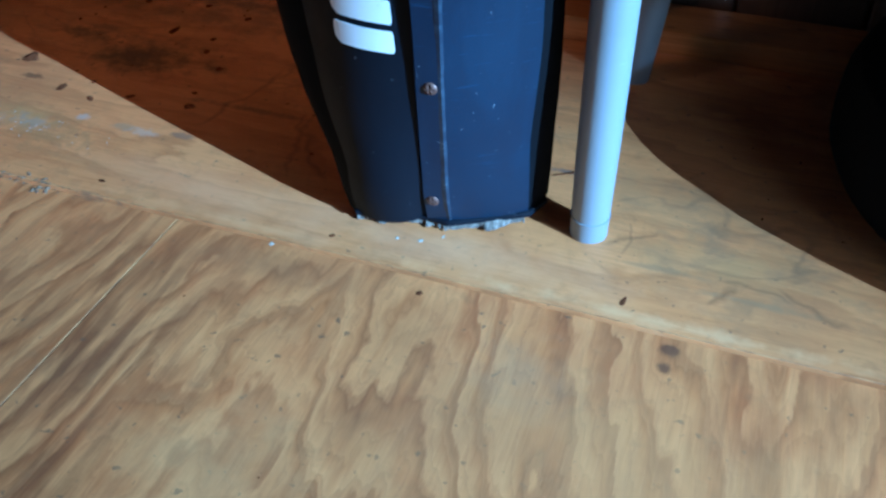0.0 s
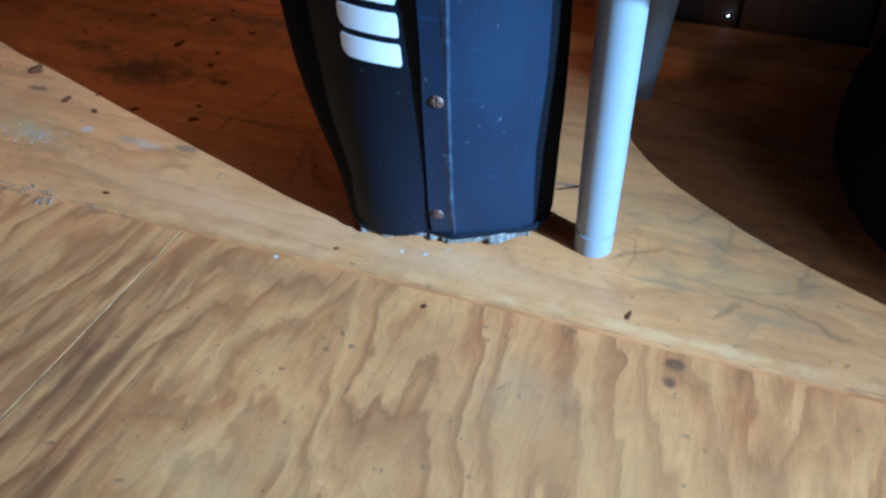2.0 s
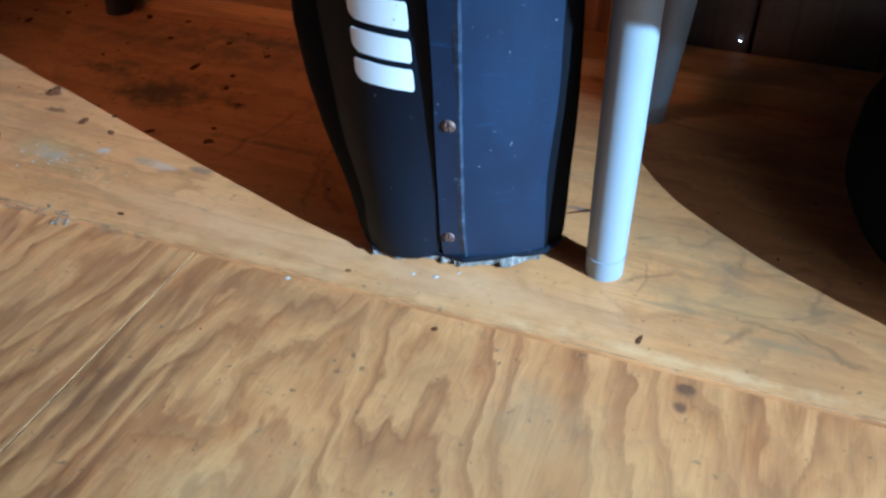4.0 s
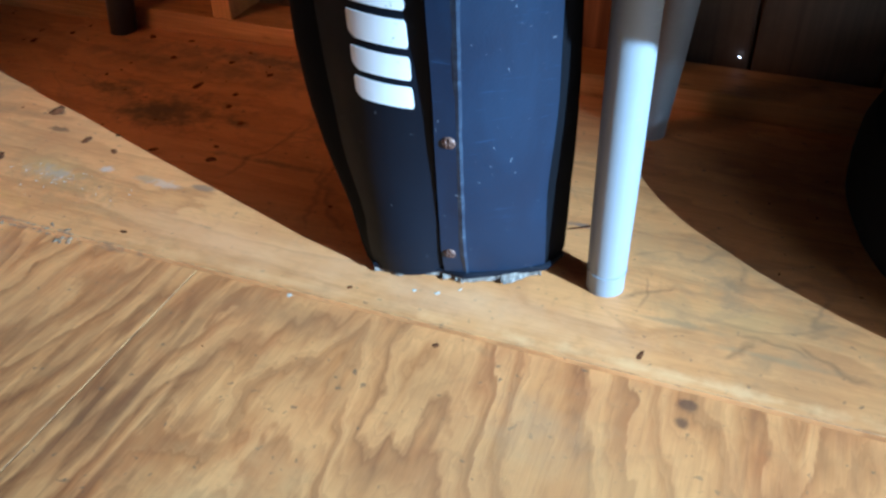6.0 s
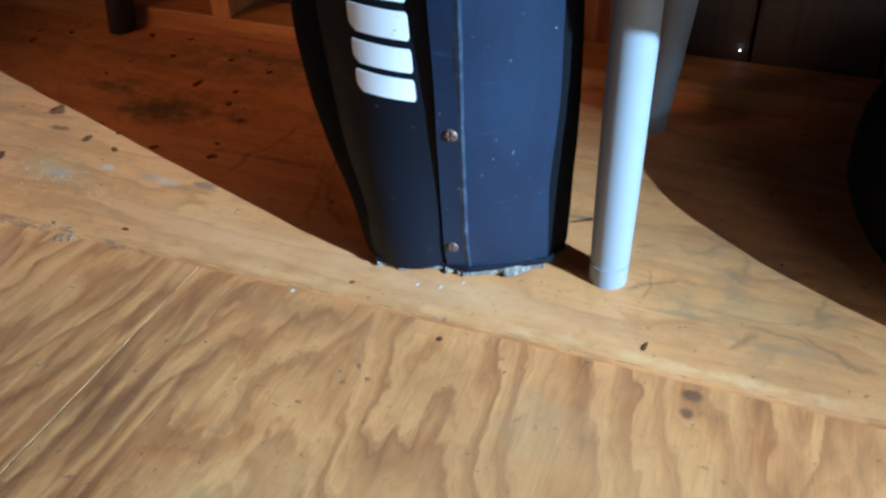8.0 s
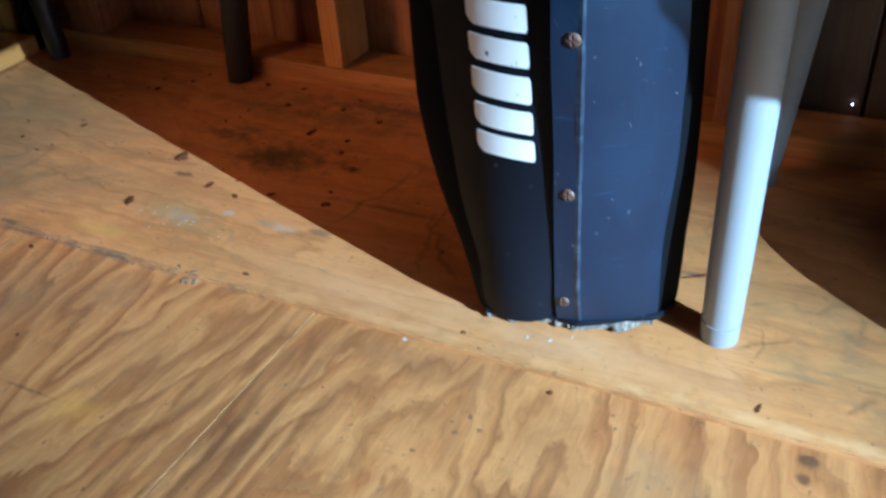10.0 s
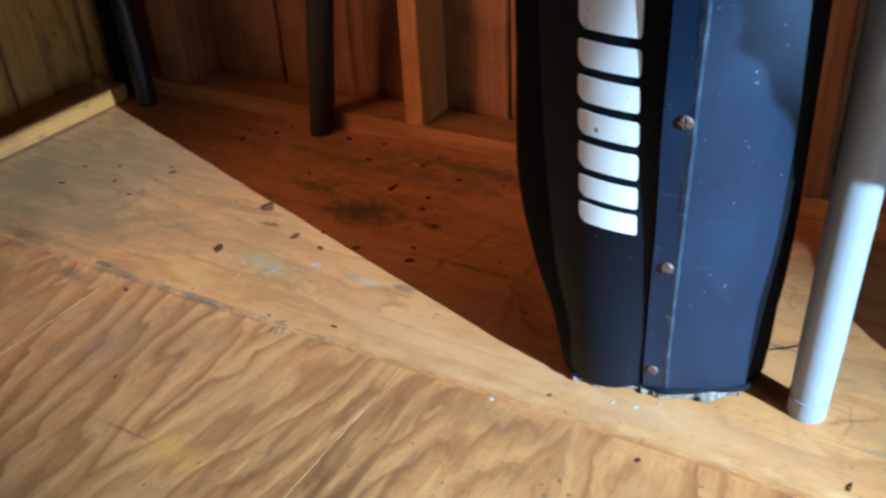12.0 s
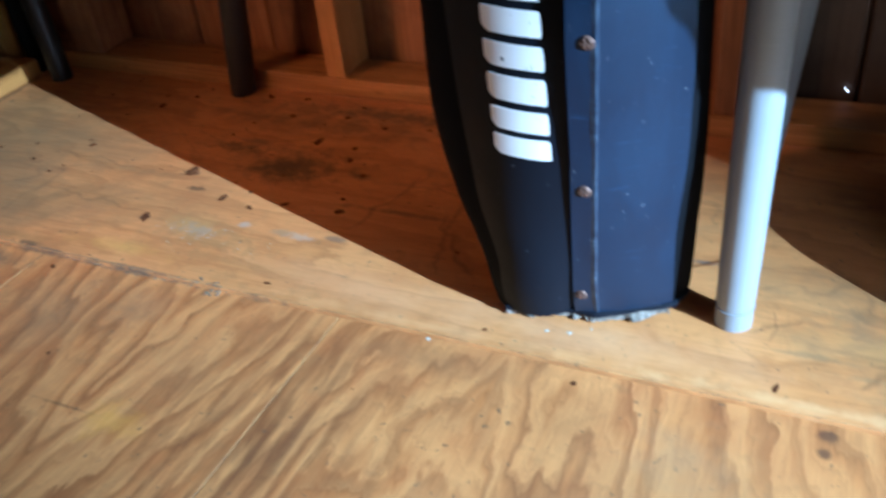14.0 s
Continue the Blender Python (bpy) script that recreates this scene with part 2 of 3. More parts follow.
M_FLOOR_BACK = plywood("knotty_plywood", "x", (0.70, 0.320, 0.108), (0.55, 0.226, 0.068), (0.30, 0.110, 0.033), 13.0, shift=2.0, soft=0.30, cracks=[(0.925, -0.395, 0.968, -0.217, 0.0060, 0.48), (1.069, -0.343, 1.14, -0.451, 0.0075, 0.51), (1.085, -0.46, 1.05, -0.30, 0.0045, 0.42), (1.595, -0.507, 1.628, -0.475, 0.0060, 0.48), (1.60, -0.470, 1.685, -0.480, 0.0045, 0.42), (1.66, -0.460, 1.735, -0.505, 0.0060, 0.45), (1.477, -0.452, 1.535, -0.405, 0.0045, 0.42), (1.50, -0.40, 1.51, -0.46, 0.0037, 0.36), (0.30, -0.30, 0.52, -0.33, 0.0045, 0.30), (0.36, -0.40, 0.62, -0.44, 0.0045, 0.30)], veins=[(1.62, -0.40, 0.24, 0.15, 0.85), (1.00, -0.24, 0.16, 0.12, 0.8), (0.30, -0.42, 0.30, 0.14, 0.6), (1.32, -0.20, 0.20, 0.14, 0.7), (0.62, -0.20, 0.24, 0.12, 0.7)], stains_and_shade=[
    (0.730, -0.262, 0.075, 0.045, (0.10, 0.065, 0.035), 0.85, 0.8, 0.45, 45),
    (0.735, -0.462, 0.110, 0.045, (0.36, 0.185, 0.065), 0.65, 0.9, 0.85, 60),
    (0.690, -0.440, 0.060, 0.030, (0.50, 0.31, 0.11), 0.6, 0.9, 0.5, 50),
    (0.835, -0.423, 0.022, 0.010, (0.36, 0.22, 0.11), 0.7, 0.6, 0.5, 80),
    (0.591, -0.309, 0.018, 0.010, (0.12, 0.045, 0.02), 0.95, 0.4, 0.3, 90),
    (0.630, -0.352, 0.022, 0.008, (0.16, 0.07, 0.03), 0.85, 0.5, 0.4, 90),
    (0.922, -0.416, 0.022, 0.008, (0.24, 0.13, 0.07), 0.85, 0.5, 0.4, 90),
    (0.603, -0.445, 0.012, 0.008, (0.13, 0.06, 0.03), 0.95, 0.4, 0.3, 90),
    (0.640, -0.190, 0.030, 0.012, (0.15, 0.09, 0.05), 0.7, 0.6, 0.5, 70),
    (0.870, -0.250, 0.024, 0.010, (0.12, 0.06, 0.03), 0.8, 0.6, 0.5, 70),
    # ragged dark band along the foot of the north wall
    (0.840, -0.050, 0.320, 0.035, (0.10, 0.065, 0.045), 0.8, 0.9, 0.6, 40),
    (0.220, -0.500, 0.140, 0.030, (0.32, 0.17, 0.07), 0.6, 1.0, 0.6, 25),
    (0.280, -0.545, 0.060, 0.020, (0.15, 0.075, 0.035), 0.8, 0.7, 0.5, 50),
    (1.600, -0.440, 0.130, 0.040, (0.44, 0.24, 0.085), 0.55, 1.0, 0.6, 20),
    (1.540, -0.470, 0.060, 0.006, (0.28, 0.17, 0.08), 0.55, 0.8, 0.7, 40),
    (1.640, -0.490, 0.070, 0.006, (0.30, 0.19, 0.09), 0.55, 0.8, 0.9, 40),
    (1.420, -0.330, 0.050, 0.005, (0.14, 0.10, 0.08), 0.8, 0.8, 0.8, 60),
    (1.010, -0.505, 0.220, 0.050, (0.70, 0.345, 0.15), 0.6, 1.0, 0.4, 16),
    (0.620, -0.5580, 0.260, 0.0040, (0.12, 0.085, 0.06), 0.8, 0.9, 0.9, 40),
    (0.400, -0.430, 0.180, 0.060, (0.36, 0.20, 0.075), 0.6, 1.0, 0.6, 16),
    (0.620, -0.520, 0.120, 0.020, (0.66, 0.36, 0.08), 0.5, 1.0, 0.5, 22),
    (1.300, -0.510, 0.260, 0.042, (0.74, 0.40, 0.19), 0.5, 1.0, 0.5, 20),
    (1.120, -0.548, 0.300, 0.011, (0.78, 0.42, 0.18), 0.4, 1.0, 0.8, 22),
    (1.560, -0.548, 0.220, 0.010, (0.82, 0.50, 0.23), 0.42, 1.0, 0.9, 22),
    (0.705, -0.452, 0.045, 0.016, (0.36, 0.27, 0.18), 0.7, 0.9, 1.0, 70),
    (0.770, -0.420, 0.012, 0.009, (0.46, 0.38, 0.30), 0.65, 0.6, 0.5, 90),
    (0.870, -0.425, 0.030, 0.010, (0.48, 0.38, 0.28), 0.5, 0.7, 0.6, 90),
    # contact shadow at the foot of the west sole plate, painted as a dark line
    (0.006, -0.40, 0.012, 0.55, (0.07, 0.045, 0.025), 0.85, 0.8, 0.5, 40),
    (0.380, -0.480, 0.200, 0.045, (0.33, 0.18, 0.070), 0.6, 1.0, 0.6, 20),
    (0.560, -0.400, 0.200, 0.060, (0.38, 0.195, 0.070), 0.55, 1.0, 0.8, 22),
    (0.300, -0.260, 0.220, 0.080, (0.34, 0.190, 0.080), 0.5, 1.0, 0.7, 16),
    (0.480, -0.330, 0.120, 0.014, (0.28, 0.150, 0.060), 0.55, 1.0, 0.8, 30),
    (1.560, -0.350, 0.160, 0.060, (0.42, 0.220, 0.085), 0.5, 1.0, 0.8, 24),
    (0.800, -0.505, 0.200, 0.012, (0.40, 0.19, 0.065), 0.45, 1.0, 0.5, 22),
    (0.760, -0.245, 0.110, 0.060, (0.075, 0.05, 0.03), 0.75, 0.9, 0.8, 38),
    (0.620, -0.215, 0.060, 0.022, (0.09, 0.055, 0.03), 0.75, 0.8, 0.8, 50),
    # wider, weaker dark band in front of the north wall
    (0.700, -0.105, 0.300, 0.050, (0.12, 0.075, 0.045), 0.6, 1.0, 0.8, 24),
    (0.985, -0.330, 0.120, 0.008, (0.14, 0.08, 0.04), 0.65, 0.8, 0.8, 30),
    (1.060, -0.250, 0.008, 0.120, (0.12, 0.07, 0.035), 0.6, 0.8, 0.8, 30),
    (0.480, -0.552, 0.030, 0.008, (0.10, 0.06, 0.035), 0.8, 0.7, 0.7, 60),
    (0.400, -0.540, 0.140, 0.014, (0.34, 0.17, 0.055), 0.6, 0.9, 0.7, 24),
    # grime by the west wall, its colour also dimming the floor like fading light
    (0.130, -0.380, 0.360, 0.260, (0.25, 0.150, 0.070), 0.7, 1.0, 0.5, 9),
])


def lumber(name, along, pale, dark, knots=True, wear=0.3, rough=0.6):
    """Sawn softwood: straight grain along an axis, knots, grime."""
    n = Nodes(name)
    i = "xyz".index(along)
    fine, broad = [260.0] * 3, [26.0] * 3
    fine[i], broad[i] = 5.0, 1.6
    grain = n.noise(n.at(tuple(broad), 9.0), 1.0, 4, 0.6, 0.8)
    fibre = n.noise(n.at(tuple(fine), 9.0), 1.0, 3, 0.6)
    col = n.ramp(grain, (0.32, dark), (0.52, pale), (0.75, tuple(0.75 * p + 0.25 * d for p, d in zip(pale, dark))))
    col = n.mix(0.5, col, n.ramp(fibre, (0.25, 0.4), (0.6, 1.0), (0.85, 1.15)), "MULTIPLY")
    tone = n.ramp(n.rnd, (0.0, 0.72), (1.0, 1.1))
    col = n.mix(1.0, col, tone, "MULTIPLY")
    if knots:
        k = [7.0] * 3
        k[i] = 3.0
        v = n.t.nodes.new("ShaderNodeTexVoronoi")
        n.put(v.inputs["Vector"], n.at(tuple(k), 5.0))
        spot = n.ramp(v.outputs["Distance"], (0.04, 1.0), (0.09, 0.5), (0.20, 0.0))
        col = n.mix(n.math("MULTIPLY", spot, 0.85), col, tuple(0.3 * c for c in dark))
    grime = n.noise(n.at((4, 4, 4), 6.0), 1.5, 5, 0.65)
    col = n.mix(n.ramp(grime, (0.48, 0.0), (0.72, wear)), col, tuple(0.35 * c for c in dark))
    return n.done(col, rough, n.math("ADD", fibre, n.math("MULTIPLY", grain, 0.5)), 0.35, dist=0.0015)


M_STUD = lumber("pine_stud", "z", (0.66, 0.31, 0.085), (0.48, 0.20, 0.05), wear=0.35)
M_PLATE_X = lumber("pine_plate", "x", (0.64, 0.30, 0.085), (0.40, 0.165, 0.045), wear=0.55)
M_PLATE_Y = lumber("pale_pine_plate", "y", (0.54, 0.235, 0.050), (0.34, 0.13, 0.027), wear=0.45)
M_CLAD_BACK = lumber("red_brown_boards", "z", (0.36, 0.15, 0.055), (0.19, 0.070, 0.026), knots=False, wear=0.7)
M_CLAD_LEFT = lumber("yellow_pine_boards", "z", (0.66, 0.315, 0.062), (0.30, 0.115, 0.022), wear=0.75)
# darker copy of the back boards, with the shade put into the colour
M_CLAD_SHADED = lumber("shaded_boards", "z", (0.085, 0.055, 0.035), (0.04, 0.026, 0.018), knots=False, wear=0.7)
M_ROUGH = lumber("shed_boards", "z", (0.36, 0.19, 0.08), (0.20, 0.10, 0.04), wear=0.4)
M_ROOF = lumber("roof_boards", "y", (0.36, 0.19, 0.08), (0.20, 0.10, 0.04), wear=0.4)


def plastic(name, base, worn, rough, spec=0.5, scratch=0.5, bump=0.08, flecks=0.0):
    n = Nodes(name)
    dust = n.noise(n.at((1, 1, 1)), 9.0, 6, 0.7)
    fine = n.noise(n.at((1, 1, 1)), 420.0, 2, 0.5)
    lines = n.noise(n.at((30, 30, 420)), 1.0, 2, 0.5)
    col = n.mix(n.ramp(dust, (0.45, 0.0), (0.8, 0.5)), base, worn)
    col = n.mix(n.math("MULTIPLY", n.ramp(lines, (0.68, 0.0), (0.76, 1.0)), scratch * 0.3), col, tuple(min(1, 3 * c) for c in worn))
    if flecks:
        spot = n.noise(n.at((1, 1, 1)), 130.0, 3, 0.6)
        rub = n.noise(n.at((18, 18, 5)), 1.0, 4, 0.65, 0.6)
        col = n.mix(n.math("MULTIPLY", n.ramp(spot, (0.70, 0.0), (0.75, 1.0)), flecks), col, (0.40, 0.43, 0.46))
        col = n.mix(n.math("MULTIPLY", n.ramp(rub, (0.50, 0.0), (0.75, 1.0)), flecks * 0.5), col, tuple(min(1, 1.7 * c) for c in worn))
    rgh = n.ramp(dust, (0.3, rough), (0.75, min(1.0, rough + 0.18)))
    return n.done(col, rgh, n.math("ADD", fine, n.math("MULTIPLY", dust, 0.6)), bump, spec=spec)


# one black plastic in three colours: cool-lit blue, dimmer front, shaded black
M_CASE_LIT = plastic("case_plastic_cool_lit", (0.0052, 0.0138, 0.0320), (0.0092, 0.0225, 0.047), 0.34, 0.32, 1.0, flecks=0.5)
M_CASE_SHADED = plastic("case_plastic_shaded", (0.004, 0.0045, 0.006), (0.006, 0.0065, 0.009), 0.7, 0.06)
M_CASE_DIM = plastic("case_plastic_dim", (0.0050, 0.0066, 0.0112), (0.0074, 0.0096, 0.0155), 0.50, 0.12, 0.8, flecks=0.2)
M_POLE = plastic("black_pole_paint", (0.008, 0.008, 0.010), (0.018, 0.017, 0.018), 0.42)
M_RUBBER = plastic("black_rubber", (0.005, 0.005, 0.005), (0.008, 0.0075, 0.007), 0.9, 0.1)
M_PIPE = plastic("grey_pvc", (0.265, 0.285, 0.305), (0.215, 0.228, 0.24), 0.36, 0.5, 0.3, 0.05)
M_PIPE_DARK = plastic("dull_grey_pipe", (0.18, 0.19, 0.20), (0.13, 0.135, 0.14), 0.5)


def simple(name, make):
    n = Nodes(name)
    return make(n)


def white_paint(n):
    chips = n.noise(n.at((1, 1, 1)), 85.0, 4, 0.7)
    col = n.mix(n.ramp(chips, (0.66, 0.0), (0.70, 1.0)), (0.90, 0.89, 0.88), (0.05, 0.05, 0.06))
    return n.done(col, 0.45, chips, 0.05)


def rust(n):
    k = n.noise(n.at((1, 1, 1)), 300.0, 4, 0.7)
    col = n.ramp(k, (0.35, (0.07, 0.035, 0.025)), (0.6, (0.16, 0.085, 0.06)), (0.8, (0.30, 0.26, 0.24)))
    return n.done(col, n.ramp(k, (0.3, 0.75), (0.8, 0.4)), k, 0.5, metal=0.35, dist=0.0006)


def felt(n):
    k = n.noise(n.at((1, 1, 1)), 140.0, 5, 0.7)
    col = n.ramp(k, (0.3, (0.05, 0.04, 0.032)), (0.52, (0.15, 0.125, 0.10)), (0.74, (0.36, 0.315, 0.26)))
    return n.done(col, 0.95, k, 0.8)


def lint_fluff(n):
    k = n.noise(n.at((1, 1, 1)), 160.0, 4, 0.7)
    return n.done(n.ramp(k, (0.35, (0.10, 0.06, 0.03)), (0.65, (0.32, 0.21, 0.12))), 0.95, k, 0.7)


def crumbs(n):
    k = n.noise(n.at((1, 1, 1)), 60.0, 2)
    col = n.ramp(k, (0.35, (0.065, 0.022, 0.009)), (0.65, (0.17, 0.062, 0.022)))
    return n.done(col, 0.9, k, 0.4, spec=0.1)


def chip_white(n):
    return n.done((0.52, 0.43, 0.33), 0.8, n.noise(n.at((1, 1, 1)), 200.0), 0.4)


def earth(n):
    k = n.noise(n.at((1, 1, 1)), 3.0, 6, 0.7)
    return n.done(n.ramp(k, (0.3, (0.10, 0.09, 0.05)), (0.7, (0.20, 0.17, 0.11))), 0.95, k, 0.6)


def daylight(n):
    n.put(n.bsdf.inputs["Emission Color"], (0.95, 0.97, 1.0))
    n.put(n.bsdf.inputs["Emission Strength"], 6.0)
    return n.done((0.8, 0.8, 0.8), 0.9)


M_RAW = simple("raw_veneer_edge", lambda n: n.done(n.ramp(n.noise(n.at((1, 1, 1)), 55.0, 3), (0.35, (0.22, 0.10, 0.035)), (0.65, (0.52, 0.26, 0.085))), 0.7))
M_WHITE = simple("chipped_white_paint", white_paint)
M_RUST = simple("rusted_screw", rust)
M_FELT = simple("torn_grey_felt", felt)
M_LINT = simple("brown_grey_lint", lint_fluff)
M_CRUMB = simple("dry_dark_crumbs", crumbs)
M_CHIP = simple("pale_chips", chip_white)
M_EARTH = simple("bare_earth", earth)
M_DAY = simple("daylight_in_hole", daylight)


# ---- building helpers ----
def part(name, bm, material, parent=None, label="", smooth=False):
    me = bpy.data.meshes.new(name)
    bmesh.ops.recalc_face_normals(bm, faces=bm.faces)
    bm.to_mesh(me)
    bm.free()
    for m in material if isinstance(material, (list, tuple)) else [material]:
        me.materials.append(m)
    if smooth:
        for p in me.polygons:
            p.use_smooth = True
        me.set_sharp_from_angle(angle=radians(38))
    ob = new(name, me)
    ob.parent = parent
    if label:
        tagged(ob, label)
    return ob


def box(bm, lo, hi, bevel=0.0, seg=1):
    """A box with softened edges; gives back its bevel faces."""
    vs = bmesh.ops.create_cube(bm, size=1.0)["verts"]
    for v in vs:
        v.co = Vector([lo[i] + (v.co[i] + 0.5) * (hi[i] - lo[i]) for i in range(3)])
    if bevel:
        es = list({e for v in vs for e in v.link_edges})
        return bmesh.ops.bevel(bm, geom=es, offset=bevel, segments=seg, profile=0.5, affect="EDGES")["faces"]
    return []


def board(name, lo, hi, material, parent=None, bevel=0.002, label="", warp=0.0):
    bm = bmesh.new()
    box(bm, lo, hi, bevel, 2)
    if warp:
        for v in bm.verts:
            v.co += warp * noise.noise_vector(v.co * 3.0)
    return part(name, bm, material, parent, label)


def rod(bm, a, b, r0, r1, n=28, cap=True, rings=1):
    a, b = Vector(a), Vector(b)
    q = (b - a).to_track_quat("Z", "Y")
    loops = []
    for k in range(rings + 1):
        f = k / rings
        r = r0 + (r1 - r0) * f
        loops.append([bm.verts.new(a.lerp(b, f) + q @ Vector((r * math.cos(2 * math.pi * i / n), r * math.sin(2 * math.pi * i / n), 0))) for i in range(n)])
    for lo, hi in zip(loops, loops[1:]):
        for i in range(n):
            bm.faces.new((lo[i], lo[(i + 1) % n], hi[(i + 1) % n], hi[i]))
    if cap:
        bm.faces.new(loops[0][::-1])
        bm.faces.new(loops[-1])
    return loops


def thing(name, at, label, category, group="", kind=""):
    return tagged(new(name), label, category, group, kind) if at is None else tagged(_placed(new(name), at), label, category, group, kind)


def _placed(ob, at):
    ob.location = at
    return ob


# ---- structure ----
X0, X1, Y0, Y1, ROOF = -0.09, 2.60, 0.10, -2.40, 2.20
bm = bmesh.new()
bmesh.ops.create_grid(bm, x_segments=8, y_segments=8, size=60)
bmesh.ops.translate(bm, verts=bm.verts, vec=(0, 0, -0.16))
tagged(part("ground", bm, M_EARTH), "bare earth with thin dry grass", "ground", kind="structure")


def sheet(name, x0, x1, y0, y1, material, parent, top=0.0, rim=0.0008):
    """One plywood floor sheet with splintered pale rims."""
    bm = bmesh.new()
    box(bm, (x0, y0, top - 0.018), (x1, y1, top))
    es = [e for e in bm.edges if all(v.co.z > top - 1e-5 for v in e.verts)]
    faces = bmesh.ops.bevel(bm, geom=es, offset=rim, segments=1, affect="EDGES")["faces"]
    for f in faces:
        f.material_index = 1
    return part(name, bm, [material, M_RAW], parent)


floor = tagged(new("floor"), "worn, stained plywood floor sheets with knots and painted shade", "floor", kind="structure")
under = board("subfloor", (X0 - 0.04, Y1 - 0.04, -0.10), (X1 + 0.04, Y0 + 0.04, -0.022), M_ROUGH, floor)
cuts = [X0, 0.02, 0.515, 1.008, 1.98, X1]
for a, b in zip(cuts, cuts[1:]):
    sheet("plywood_sheet", a + 0.0003, b - 0.0003, Y1, -0.5612, M_FLOOR_FRONT, floor, top=-0.0032)
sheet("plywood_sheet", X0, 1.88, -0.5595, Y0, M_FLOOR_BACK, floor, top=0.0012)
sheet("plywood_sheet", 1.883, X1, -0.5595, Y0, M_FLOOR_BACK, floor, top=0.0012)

# back wall: boards, sole plate, studs
wall_n = tagged(new("wall_north"), "red-brown board wall with open pine framing", "wall", kind="structure")
seams = [X0 - 0.03, 0.127, 0.312, 0.492, 0.667, 0.833, 1.01, 1.19, 1.37, 1.55, 1.73, 1.91, 2.09, 2.27, 2.45, X1 + 0.03]
for k, (a, b) in enumerate(zip(seams, seams[1:])):
    off = 0.003 * ((k * 7) % 3)
    # the right end of the wall takes the boards with painted-in shade
    board("wall_board", (a + 0.0025, Y0 + off, 0.0), (b - 0.0025, Y0 + 0.02 + off, ROOF), M_CLAD_SHADED if a > 1.3 else M_CLAD_BACK, wall_n, 0.004)
board("wall_backing", (X0 - 0.03, Y0 + 0.032, -0.02), (X1 + 0.03, Y0 + 0.05, ROOF), M_CLAD_BACK, wall_n)
board("sole_plate", (-0.085, 0.0, 0.0015), (X1, 0.094, 0.038), M_PLATE_X, wall_n, 0.003)
for a, b in ((0.058, 0.142), (0.672, 0.710), (1.354, 1.394), (1.985, 2.023)):
    board("stud", (a, 0.001, 0.0385), (b, 0.094, ROOF), M_STUD if 0.5 < a < 1.0 else M_CLAD_BACK, wall_n, 0.003)

# left wall
wall_w = tagged(new("wall_west"), "knotty yellow pine board wall above a sole plate", "wall", kind="structure")
seams = [Y0 - 0.002, -0.045, -0.150, -0.242, -0.40, -0.56, -0.71, -0.88, -1.04, -1.2, -1.37, -1.53, -1.69, -1.86, -2.03, -2.2, Y1]
for k, (a, b) in enumerate(zip(seams, seams[1:])):
    off = 0.004 * ((k * 5) % 3)
    # boards leave a gap here, added for the warm fill
    spans = ((0.0, 0.45), (1.25, ROOF)) if -1.54 < b and a < -1.03 else ((0.0, ROOF),)
    for lo, hi in spans:
        board("wall_board", (X0 - 0.02 - off, b + 0.0025, lo), (X0 - off, a - 0.0025, hi), M_CLAD_LEFT, wall_w, 0.004)
for lo, hi in (((Y1, -0.02), (-1.53, ROOF)), ((-1.04, -0.02), (Y0, ROOF)), ((-1.5295, -0.02), (-1.0405, 0.45)), ((-1.5295, 1.25), (-1.0405, ROOF))):
    board("wall_backing", (X0 - 0.05, lo[0], lo[1]), (X0 - 0.032, hi[0], hi[1]), M_CLAD_LEFT, wall_w)
board("blocking", (X0 + 0.001, -1.02, 0.297), (X0 + 0.035, -0.246, 0.338), M_CLAD_BACK, wall_w, 0.003)
board("sole_plate", (-0.0885, Y1, 0.0015), (0.0, -0.046, 0.038), M_PLATE_Y, wall_w, 0.003)

# east wall, out of view; its low opening is cut to shape the spot's shadows
wall_e = tagged(new("unseen_wall_east"), "unseen board wall, its openings added to shape the light", "wall", kind="structure")
SHADOW_EDGE = [(-1.039, 0.875), (-1.034, 0.860), (-1.031, 0.852), (-1.034, 0.844), (-1.031, 0.838), (-1.022, 0.833), (-1.014, 0.820), (-1.008, 0.803), (-0.997, 0.791), (-0.991, 0.780), (-0.978, 0.746), (-0.968, 0.740), (-0.953, 0.727), (-0.935, 0.709), (-0.917, 0.690), (-0.893, 0.638), (-0.820, 0.618), (-0.765, 0.613), (-0.748, 0.630), (-0.722, 0.628)]
outline = [(Y0 + 0.02, 0.30), (Y0 + 0.02, 1.0595), (Y1, 1.0595), (Y1, 0.30), (-1.62, 0.30), (-1.62, 0.856), (-1.068, 0.856), (-1.0675, 0.91), (-1.062, 1.02), (-1.043, 1.02),
           *SHADOW_EDGE, (-0.714, 0.600), (-0.714, 0.30)]
bm = bmesh.new()
f = bm.faces.new([bm.verts.new((X1, y, z)) for y, z in outline])
ext = bmesh.ops.extrude_face_region(bm, geom=[f])["geom"]
bmesh.ops.translate(bm, verts=[g for g in ext if isinstance(g, bmesh.types.BMVert)], vec=(0.02, 0, 0))
bmesh.ops.triangulate(bm, faces=[g for g in bm.faces if len(g.verts) > 4])
part("wall_panel", bm, M_ROUGH, wall_e)
board("wall_panel", (X1, Y1, -0.02), (X1 + 0.02, Y0 + 0.02, 0.2995), M_ROUGH, wall_e, 0.0)

